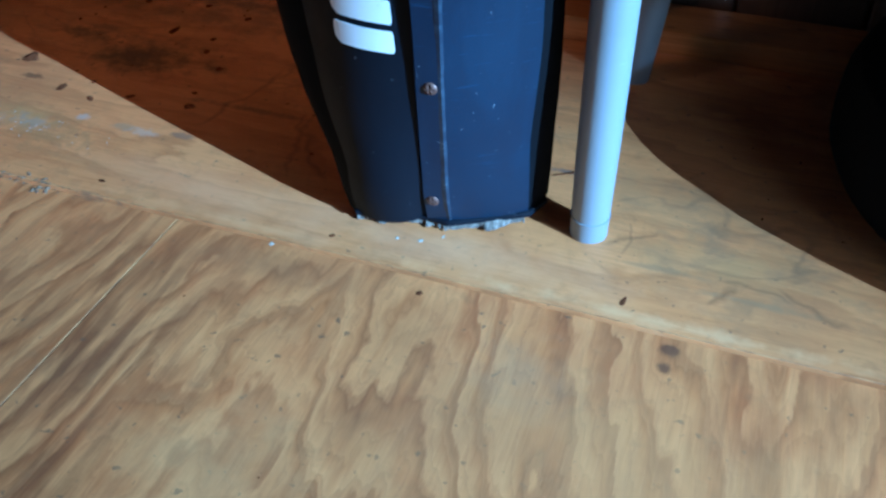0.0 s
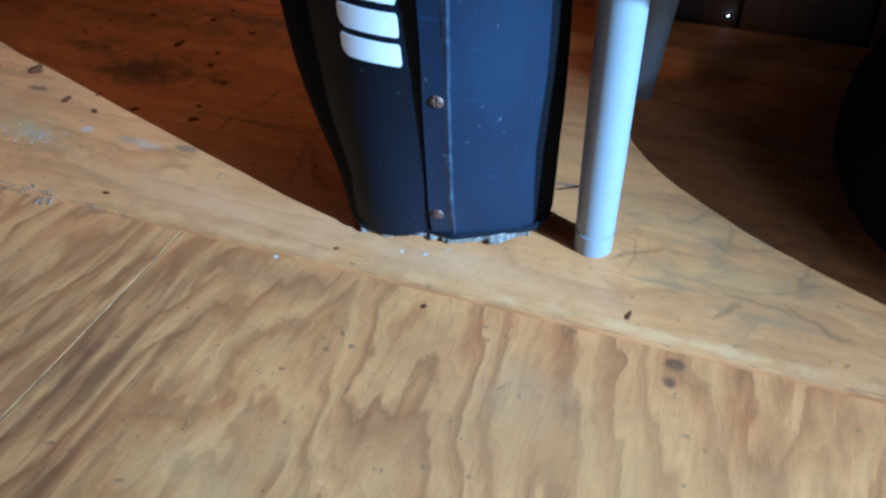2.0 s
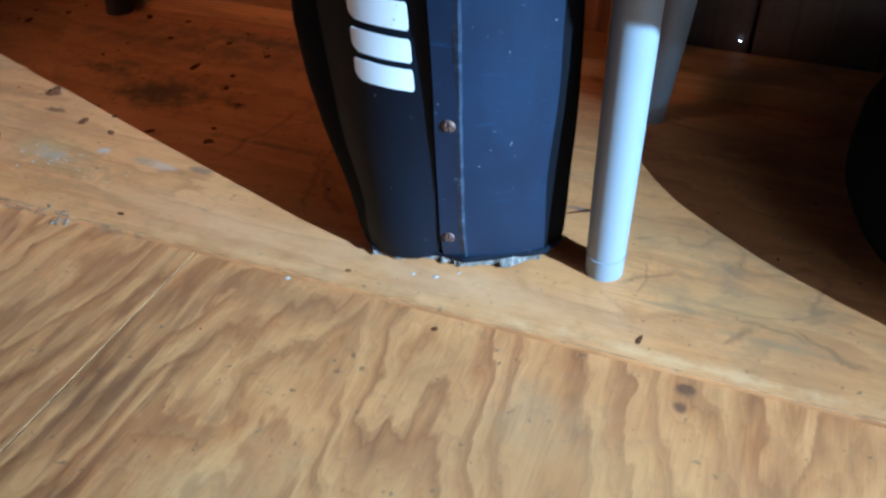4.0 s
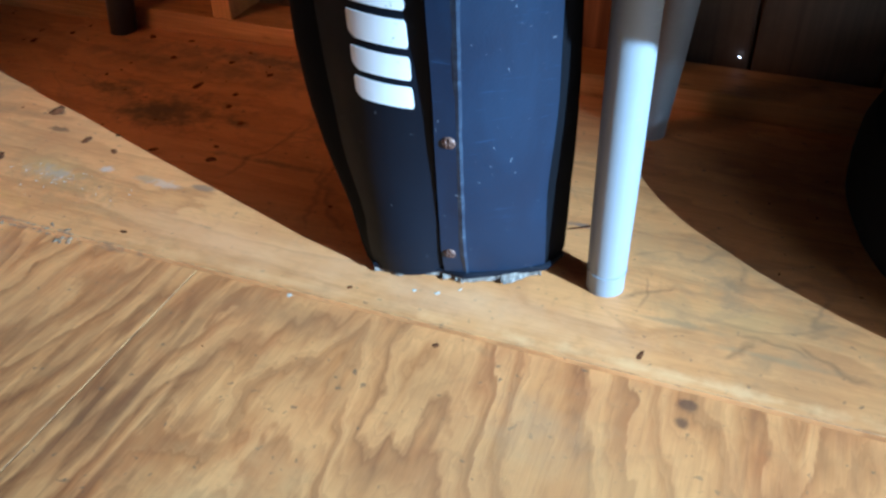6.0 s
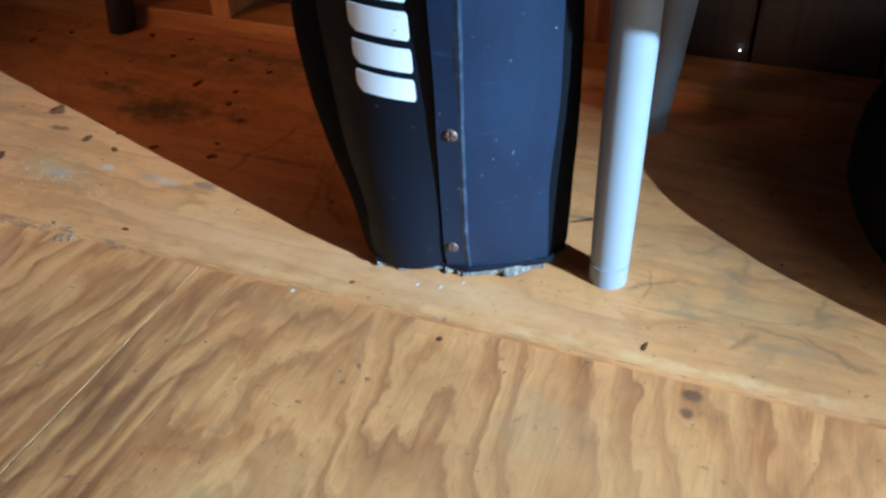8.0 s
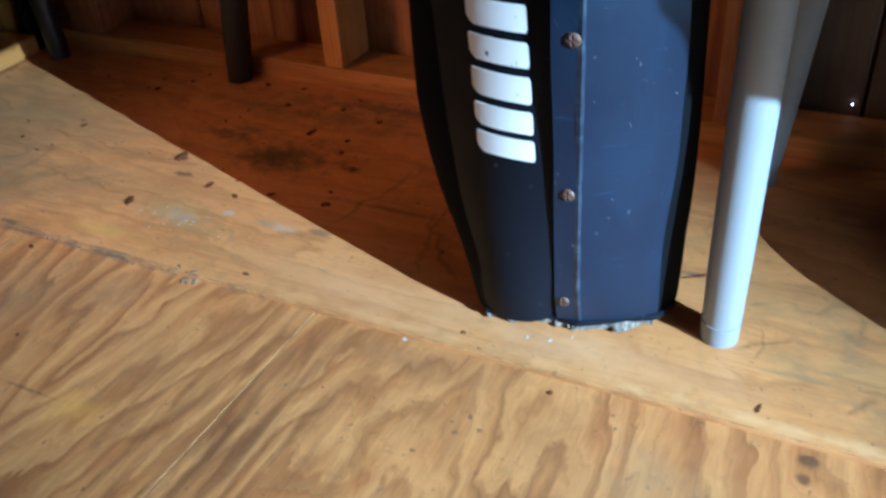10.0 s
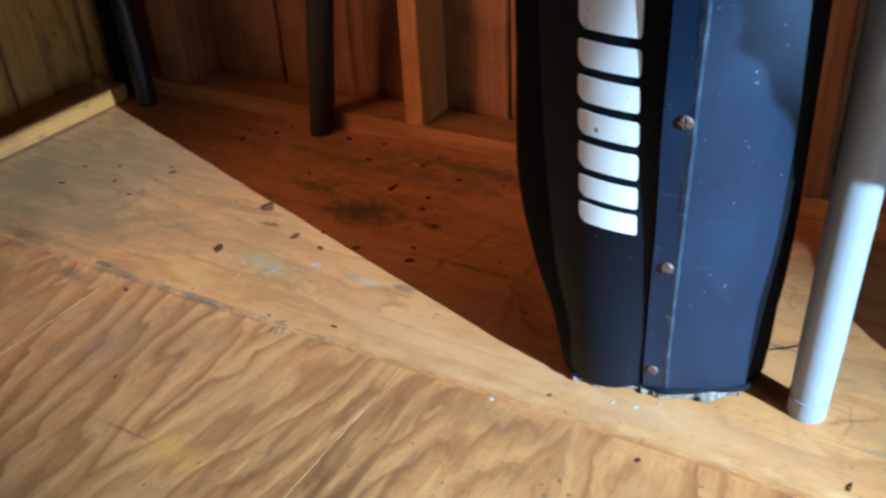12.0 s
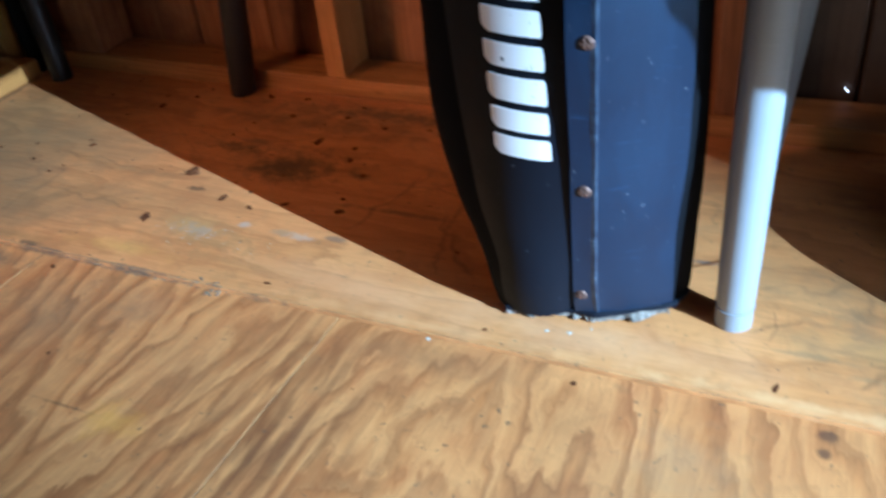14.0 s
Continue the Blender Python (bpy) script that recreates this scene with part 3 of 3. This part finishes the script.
# panels leave an upper gap, added as a place for the neutral fill
for y0, y1, z0, z1 in ((Y1, -0.90, 1.06, ROOF), (-0.50, Y0 + 0.02, 1.06, ROOF), (-0.8995, -0.5005, 1.45, ROOF)):
    board("wall_panel", (X1, y0, z0), (X1 + 0.02, y1, z1), M_ROUGH, wall_e, 0.0)

# south wall and roof
wall_s = tagged(new("wall_south"), "plain board wall", "wall", kind="structure")
board("wall_panel", (X0 - 0.05, Y1 - 0.06, -0.02), (X1 + 0.02, Y1 - 0.002, ROOF), M_ROUGH, wall_s)
bm = bmesh.new()
box(bm, (X0 - 0.1, Y1 - 0.1, ROOF + 0.002), (X1 + 0.1, Y0 + 0.1, ROOF + 0.04))
tagged(part("ceiling", bm, M_ROOF), "bare board roof underside", "ceiling", kind="structure")

# a small hole in the boards with daylight behind it
bm = bmesh.new()
bmesh.ops.create_circle(bm, cap_ends=True, radius=0.0012, segments=12)
bmesh.ops.transform(bm, verts=bm.verts, matrix=pose(1.534, 0.0985, 0.053, 90, 0, 0))
tagged(part("nail_hole", bm, M_DAY, wall_n), "nail hole with daylight behind it")

# ---- the black tool case ----
LEVELS = [0.012, 0.024, 0.045, 0.075, 0.12, 0.165, 0.21, 0.26, 0.32, 0.38, 0.44, 0.50, 0.62, 0.78, 0.92]


def lerp_table(z, table):
    for (z0, v0), (z1, v1) in zip(table, table[1:]):
        if z <= z1:
            f = max(0.0, (z - z0) / (z1 - z0))
            return v0 + (v1 - v0) * f
    return table[-1][1]


def case_ring(z):
    """Outline corners at a height: left rim, left fold, groove, ridge, right edge, right rim, back."""
    fy = lerp_table(z, [(0.0, -0.478), (0.052, -0.498), (0.211, -0.533), (0.379, -0.561), (0.60, -0.585), (0.92, -0.60)])
    left = lerp_table(z, [(0.0, 1.192), (0.065, 1.174), (0.12, 1.150), (0.20, 1.125), (0.26, 1.117), (0.5, 1.122), (0.92, 1.13)])
    fold = lerp_table(z, [(0.0, 1.208), (0.087, 1.205), (0.157, 1.185), (0.294, 1.168), (0.47, 1.164), (0.92, 1.17)])
    groove = lerp_table(z, [(0.0, 1.284), (0.146, 1.293), (0.257, 1.300), (0.34, 1.302), (0.5, 1.308), (0.92, 1.32)])
    ridge = lerp_table(z, [(0.0, 1.312), (0.09, 1.316), (0.236, 1.325), (0.357, 1.331), (0.5, 1.337), (0.92, 1.345)])
    right = lerp_table(z, [(0.0, 1.390), (0.13, 1.394), (0.23, 1.404), (0.36, 1.408), (0.5, 1.404), (0.92, 1.40)])
    ry = lerp_table(z, [(0.0, -0.436), (0.13, -0.462), (0.36, -0.497), (0.5, -0.512), (0.92, -0.53)])
    rim = lerp_table(z, [(0.0, 1.402), (0.14, 1.412), (0.24, 1.416), (0.5, 1.416), (0.92, 1.41)])
    step = lerp_table(z, [(0.0, 0.004), (0.10, 0.0), (0.25, 0.004), (0.5, 0.014), (0.92, 0.02)])
    foldy = lerp_table(z, [(0.0, -0.494), (0.05, -0.508), (0.15, -0.504), (0.30, -0.501), (0.5, -0.512), (0.92, -0.53)])
    return {
        "left": Vector((left, -0.455 + 0.1 * (fy + 0.50), z)), "fold": Vector((fold, foldy, z)),
        "groove": Vector((groove, fy + step, z)), "strip0": Vector((groove + 0.003, fy - 0.002, z)),
        "ridge": Vector((ridge, fy + 0.001, z)), "right": Vector((right, ry, z)), "rim": Vector((rim, ry + 0.035, z)),
        "back_r": Vector((rim - 0.03, -0.345, z)), "back_l": Vector((left + 0.03, -0.345, z)),
    }


def loft(bm, rows, closed=False):
    grid = [[bm.verts.new(p) for p in row] for row in rows]
    for a, b in zip(grid, grid[1:]):
        n = len(a)
        for i in range(n if closed else n - 1):
            bm.faces.new((a[i], a[(i + 1) % n], b[(i + 1) % n], b[i]))
    return grid


def panel(name, parent, keys, bulge, material, thick, label="", z0=0.012, z1=0.92, inset=0.0):
    """A skin of the case between corners of its outline, with thickness."""
    rows = []
    for z in [z0 + (z1 - z0) * k / 40 for k in range(41)]:
        r = case_ring(z)
        pts = []
        for k, (a, b) in enumerate(zip(keys, keys[1:])):
            steps = 6
            for s in range(steps + (k == len(keys) - 2)):
                f = s / steps
                p = r[a].lerp(r[b], f)
                d = (r[b] - r[a]).normalized()
                out = Vector((d.y, -d.x, 0))
                p += out * bulge * 4 * f * (1 - f)
                p += out * 0.0012 * noise.noise(p * 22.0)
                pts.append(p)
        rows.append(pts)
    bm = bmesh.new()
    front = loft(bm, rows)
    bm.normal_update()
    geo = bmesh.ops.solidify(bm, geom=list(bm.faces), thickness=thick)
    return part(name, bm, material, parent, label, smooth=True)


case = thing("tool_case", (0, 0, 0), "tall black plastic tool case standing upright on torn felt", "tool case")
bm = bmesh.new()
rows = []
for z in LEVELS + [0.945, 0.955]:
    r = case_ring(min(z, 0.92))
    k = 1.0 if z <= 0.92 else (0.93 if z < 0.95 else 0.8)
    c = Vector((1.27, -0.44, 0))
    ring = []
    for key, inset in (("left", 0.0), ("fold", 0.005), ("groove", 0.012), ("ridge", 0.006), ("right", 0.005), ("rim", 0.0), ("back_r", 0.0), ("back_l", 0.0)):
        p = r[key].copy()
        p.y += inset
        p = c + (p - c) * k
        p.z = z
        ring.append(p)
    rows.append(ring)
g = loft(bm, rows, closed=True)
bm.faces.new(g[0][::-1])
bm.faces.new(g[-1])
bmesh.ops.bevel(bm, geom=[e for e in bm.edges if abs(e.verts[0].co.z - e.verts[1].co.z) > 0.008], offset=0.005, segments=2, affect="EDGES")
part("body", bm, M_CASE_SHADED, case, smooth=True)
# each side of the case gets the plastic colour for the light it receives
front = panel("front_panel", case, ["fold", "groove"], 0.0165, M_CASE_DIM, 0.003, "black panel, darkened as if turned from the light, with worn white markings")
panel("side_panel", case, ["left", "fold"], 0.011, M_CASE_SHADED, 0.003, "rounded side panel in the shaded black")
strip = panel("center_strip", case, ["strip0", "ridge"], 0.0, M_CASE_LIT, 0.003, "black strip tinted blue as by cool light, with rusty screws")
panel("side_panel", case, ["ridge", "right"], 0.003, M_CASE_LIT, 0.003, "scuffed black side panel tinted blue as by cool light")


def front_point(x, z):
    """A point on the marked panel, between fold and groove."""
    r = case_ring(z)
    f = (x - r["fold"].x) / (r["groove"].x - r["fold"].x)
    d = (r["groove"] - r["fold"]).normalized()
    return r["fold"].lerp(r["groove"], f) + Vector((d.y, -d.x, 0)) * (0.0165 * 4 * f * (1 - f) + 0.0020)


# white markings: plain chipped bars
BARS = [(0.2435, 0.2665), (0.2735, 0.2975), (0.3060, 0.3335), (0.3425, 0.3675), (0.3765, 0.4020), (0.4110, 0.4365), (0.4465, 0.4885), (0.4990, 0.5235), (0.5330, 0.5575)]
for z0, z1 in BARS:
    bm = bmesh.new()
    xa, xb, c = 1.2255, 1.2855, 0.007
    rows = []
    for k in range(9):
        z = z0 + (z1 - z0) * k / 8
        cut = c * max(0.0, 1.0 - (z - z0) / c) * 0.8 + 0.0015 * (k in (0, 8))
        lo, hi = xa + cut, xb - 0.0015 * (k in (0, 8))
        rows.append([front_point(lo + (hi - lo) * i / 10, z) for i in range(11)])
    loft(bm, rows)
    bm.normal_update()
    bmesh.ops.solidify(bm, geom=list(bm.faces), thickness=0.0006)
    part("marking_bar", bm, M_WHITE, front, "chipped white bar")

# screws
for x, y, z in ((1.2995, -0.498, 0.052), (1.3143, -0.533, 0.211), (1.326, -0.561, 0.379), (1.337, -0.580, 0.545), (1.345, -0.592, 0.71)):
    bm = bmesh.new()
    bmesh.ops.create_uvsphere(bm, u_segments=20, v_segments=10, radius=0.0072)
    bmesh.ops.delete(bm, geom=[v for v in bm.verts if v.co.z < -0.001], context="VERTS")
    for v in bm.verts:
        v.co.z *= 0.5
        if v.co.z > 0.0026 and (abs(v.co.x) < 0.0012 or abs(v.co.y) < 0.0012):
            v.co.z -= 0.0016
    r = case_ring(z)
    p = Vector((x, r["ridge"].y - 0.0015, z))
    bmesh.ops.transform(bm, verts=bm.verts, matrix=Matrix.Translation(p) @ Matrix.Rotation(radians(98), 4, "X"))
    part("screw", bm, M_RUST, strip, "rusty domed screw head", smooth=True)

# seam ridge, worn pale
bm = bmesh.new()
rows = []
for k in range(61):
    z = 0.014 + 0.9 * k / 60
    p = case_ring(z)["ridge"] + Vector((0.0, -0.0012, 0))
    w = 0.0034 + 0.0014 * abs(noise.noise(Vector((0, 0, z * 40))))
    rows.append([p + Vector((-w, 0.0009, 0)), p + Vector((-0.2 * w, 0.0004, 0)), p + Vector((0.4 * w, 0.0001, 0)), p + Vector((w, 0.0030, 0))])
loft(bm, rows)


def scuffed(n):
    k = n.noise(n.at((40, 40, 70)), 1.0, 4, 0.7)
    return n.done(n.ramp(k, (0.42, (0.008, 0.018, 0.038)), (0.60, (0.030, 0.048, 0.075)), (0.78, (0.20, 0.22, 0.24))), 0.5, k, 0.2)


M_RIDGE = simple("scuffed_ridge", scuffed)
part("seam_ridge", bm, M_RIDGE, strip, "scuffed pale seam", smooth=True)

# rolled bead round the foot of the case
bm = bmesh.new()
rows = []
low = case_ring(0.020)
turn = [low["left"], low["fold"], low["groove"], low["ridge"], low["right"], low["rim"]]
for a, b in zip(turn, turn[1:]):
    d = (b - a).normalized()
    out = Vector((d.y, -d.x, 0))
    for k in range(8):
        p = a.lerp(b, k / 8)
        rows.append([p + out * (0.0035 * math.sin(q)) + Vector((0, 0, -0.006 - 0.0045 * math.cos(q))) for q in (0.0, 0.8, 1.57, 2.35, 3.14)])
loft(bm, rows)
part("bottom_bead", bm, M_CASE_DIM, case, "rolled bottom edge in the front panel's darkened black", smooth=True)

# torn felt under the case
rng = random.Random(5)
bm = bmesh.new()
base = case_ring(0.012)
line = [base["fold"], base["groove"], base["ridge"], base["right"]]
pts = []
for a, b in zip(line, line[1:]):
    for k in range(24):
        pts.append(a.lerp(b, k / 24))
inner, mid, outer = [], [], []
for k, p in enumerate(pts):
    s = k / len(pts)
    lump = max(0.0, noise.noise(Vector((k * 0.17, 2.0, 0))) + 0.10)
    flap = math.exp(-((s - 0.86) / 0.045) ** 2)
    reach = 0.0012 + 0.014 * lump + 0.012 * flap + rng.uniform(-0.0006, 0.0006)
    lift = 0.5 * (1 + math.sin(k * 1.1)) * 0.004 + 0.005 * flap
    inner.append(Vector((p.x, p.y + 0.012, 0.011)))
    mid.append(Vector((p.x, p.y - 0.35 * reach, 0.006 + lift)))
    outer.append(Vector((p.x + 0.0015 * math.sin(k * 0.9), p.y - reach, 0.0028 + 0.35 * lift)))
loft(bm, [inner, mid, outer])
bm.normal_update()
bmesh.ops.solidify(bm, geom=list(bm.faces), thickness=0.0012)
part("torn_felt", bm, M_FELT, case, "torn grey felt edge")
bm = bmesh.new()
box(bm, (1.215, -0.445, 0.0014), (1.366, -0.36, 0.013), 0.002)
part("foot", bm, M_CASE_SHADED, case)


# ---- pipes and poles ----
def pole(name, label, category, base, top, r, material, collar=False, group=""):
    ob = thing(name, base, label, category, group)
    d = Vector(top) - Vector(base)
    bm = bmesh.new()
    loops = rod(bm, (0, 0, 0), d, r, r, 36, True, 12)
    for v in loops[0]:
        v.co.z = max(v.co.z, 0.0)
    for loop in loops[:1]:
        c = Vector((0, 0, 0))
        for v in loop:
            v.co = Vector((v.co.x * 0.95, v.co.y * 0.95, 0.0))
    part("tube", bm, material, ob, smooth=True)
    bm = bmesh.new()
    n = d.normalized()
    lo, hi = (0.0290, 0.0305) if collar else (d.length - 0.03, d.length - 0.002)
    rod(bm, n * lo, n * hi, r + 0.0001, r + 0.0001, 36, True)
    part("ring" if collar else "end_cap", bm, material, ob, smooth=True)
    return ob


Z = 0.0014
pole("grey_pipe", "light grey plastic pipe leaning beside the tool case", "pipe", (1.459, -0.434, Z), (1.487, -0.60, 1.45), 0.0218, M_PIPE, True)
pole("rear_pipe", "dull grey pipe standing near the back wall", "pipe", (1.440, -0.080, Z), (1.560, -0.030, 1.30), 0.022, M_PIPE_DARK)
pole("wall_pole", "black pole leaning by the wall boards", "pole", (0.495, -0.024, Z), (0.660, -0.035, 1.25), 0.0245, M_POLE, group="black poles")
pole("wall_pole", "blue-black pole leaning in the wall corner", "pole", (0.060, -0.050, Z), (-0.02, -0.030, 1.25), 0.0215, M_POLE, group="black poles")
pole("wall_pole", "black pole standing deep in the wall corner", "pole", (-0.026, -0.0230, Z), (-0.055, -0.023, 1.2), 0.0215, M_RUBBER, group="black poles")

# a tyre lying flat
tyre = thing("tyre", (2.0, -0.20, 0.0015), "black rubber tyre lying flat on the plywood", "tyre")
bm = bmesh.new()
prof = [(0.19, 0.016), (0.215, 0.0), (0.272, 0.003), (0.296, 0.022), (0.308, 0.045), (0.31, 0.077), (0.308, 0.109), (0.297, 0.138), (0.274, 0.158), (0.215, 0.164), (0.19, 0.146)]
N = 64


def turned(rows):
    """A surface of revolution through (radius, height) pairs."""
    bm = bmesh.new()
    grid = [[bm.verts.new((r * math.cos(2 * math.pi * i / N), r * math.sin(2 * math.pi * i / N), z)) for i in range(N)] for r, z in rows]
    for a, b in zip(grid, grid[1:]):
        for i in range(N):
            bm.faces.new((a[i], a[(i + 1) % N], b[(i + 1) % N], b[i]))
    return bm


part("sidewall", turned(prof[:4]), M_RUBBER, tyre, smooth=True)
part("tread", turned(prof[3:8]), M_RUBBER, tyre, smooth=True)
part("sidewall", turned(prof[7:]), M_RUBBER, tyre, smooth=True)
part("liner", turned([prof[-1], (0.255, 0.11), (0.262, 0.077), (0.255, 0.045), prof[0]]), M_RUBBER, tyre, smooth=True)

# ---- crumbs and chips ----
def flakes(name, places, size, material, label, flat=0.35, seed=3):
    rng = random.Random(seed)
    bm = bmesh.new()
    for x, y, s in places:
        r = size * s
        base = 0.0013 if y > -0.5605 else -0.0031
        n = rng.randint(5, 8)
        a0, st = rng.uniform(0, 6.28), rng.uniform(1.0, 2.2)
        ring = []
        for i in range(n):
            a = 6.283 * i / n
            q = Vector((r * st * math.cos(a) * rng.uniform(0.6, 1.1), r * math.sin(a) * rng.uniform(0.6, 1.1), 0))
            q.rotate(Euler((0, 0, a0)))
            ring.append(bm.verts.new((x + q.x, y + q.y, base)))
        tip = bm.verts.new((x, y, base + 0.0003 + r * flat))
        for i in range(n):
            bm.faces.new((ring[i], ring[(i + 1) % n], tip))
        bm.faces.new(ring[::-1])
    return tagged(part(name, bm, material), label, "debris", kind="stuff")


rng = random.Random(11)
dark = [(1.192, -0.534, 0.9), (1.316, -0.585, 1.0), (1.518, -0.531, 1.0), (0.552, -0.585, 0.9), (0.690, -0.734, 0.8), (0.883, -0.533, 0.8)]
for k in range(46):
    dark.append((rng.uniform(0.15, 1.1), -0.02 - 0.38 * rng.random() ** 1.5, rng.uniform(0.3, 0.9)))
for k in range(7):
    dark.append((rng.uniform(0.2, 1.75), rng.uniform(-0.62, -1.0), rng.uniform(0.2, 0.4)))
for k in range(8):
    dark.append((rng.uniform(1.45, 1.75), rng.uniform(-0.5, -0.1), rng.uniform(0.25, 0.5)))
flakes("dark_crumbs", dark, 0.0040, M_CRUMB, "dark dry leaf crumbs scattered over the floor", 0.16)
leaves = [(0.590, -0.308, 2.6), (0.604, -0.444, 1.7), (0.347, -0.275, 1.3), (0.273, -0.344, 1.0), (0.175, -0.324, 1.0), (0.889, -0.351, 1.5), (0.878, -0.318, 1.0),
          (0.797, -0.354, 1.2), (0.744, -0.166, 1.6), (0.874, -0.248, 1.3), (0.829, -0.209, 1.2), (0.818, -0.172, 1.2), (0.724, -0.338, 1.0), (0.690, -0.364, 1.4),
          (0.747, -0.377, 1.1), (0.646, -0.090, 1.4), (0.637, -0.024, 1.3), (0.414, -0.063, 1.4), (0.370, -0.112, 1.4), (0.750, -0.074, 1.3), (0.834, -0.095, 1.5), (0.562, -0.030, 1.6)]
flakes("dry_leaf_bits", leaves, 0.0046, M_CRUMB, "dark brown dry leaf bits lying on the plywood", 0.25, seed=4)
pale = [(1.132, -0.565, 1.1), (1.262, -0.514, 1.0), (1.288, -0.510, 1.0), (1.31, -0.495, 0.6)]
pale += [(rng.gauss(0.735, 0.05), rng.gauss(-0.46, 0.02), rng.uniform(0.2, 0.55)) for k in range(30)]
flakes("pale_chips", pale, 0.0032, M_CHIP, "pale plaster chips on the floor", 0.10, seed=8)
lint = [(rng.uniform(0.55, 0.85), -0.561 + rng.gauss(0, 0.003), rng.uniform(0.3, 0.9)) for k in range(70)]
lint += [(rng.gauss(0.815, 0.008), rng.gauss(-0.564, 0.005), rng.uniform(0.8, 1.6)) for k in range(14)]
flakes("lint", lint, 0.0022, M_LINT, "grey lint caught along the floor joint", 0.4, seed=9)


def thread(name, points, r, material, label):
    """A thin dry stalk bent along the floor."""
    bm = bmesh.new()
    for a, b in zip(points, points[1:]):
        rod(bm, a, b, r, r, 6)
    return tagged(part(name, bm, material), label, "stalk")


thread("dry_stalk", [(1.395, -0.345, 0.003), (1.415, -0.335, 0.004), (1.432, -0.318, 0.003), (1.437, -0.300, 0.004)], 0.0006, M_CRUMB, "thin dark dry stalk lying on the plywood")
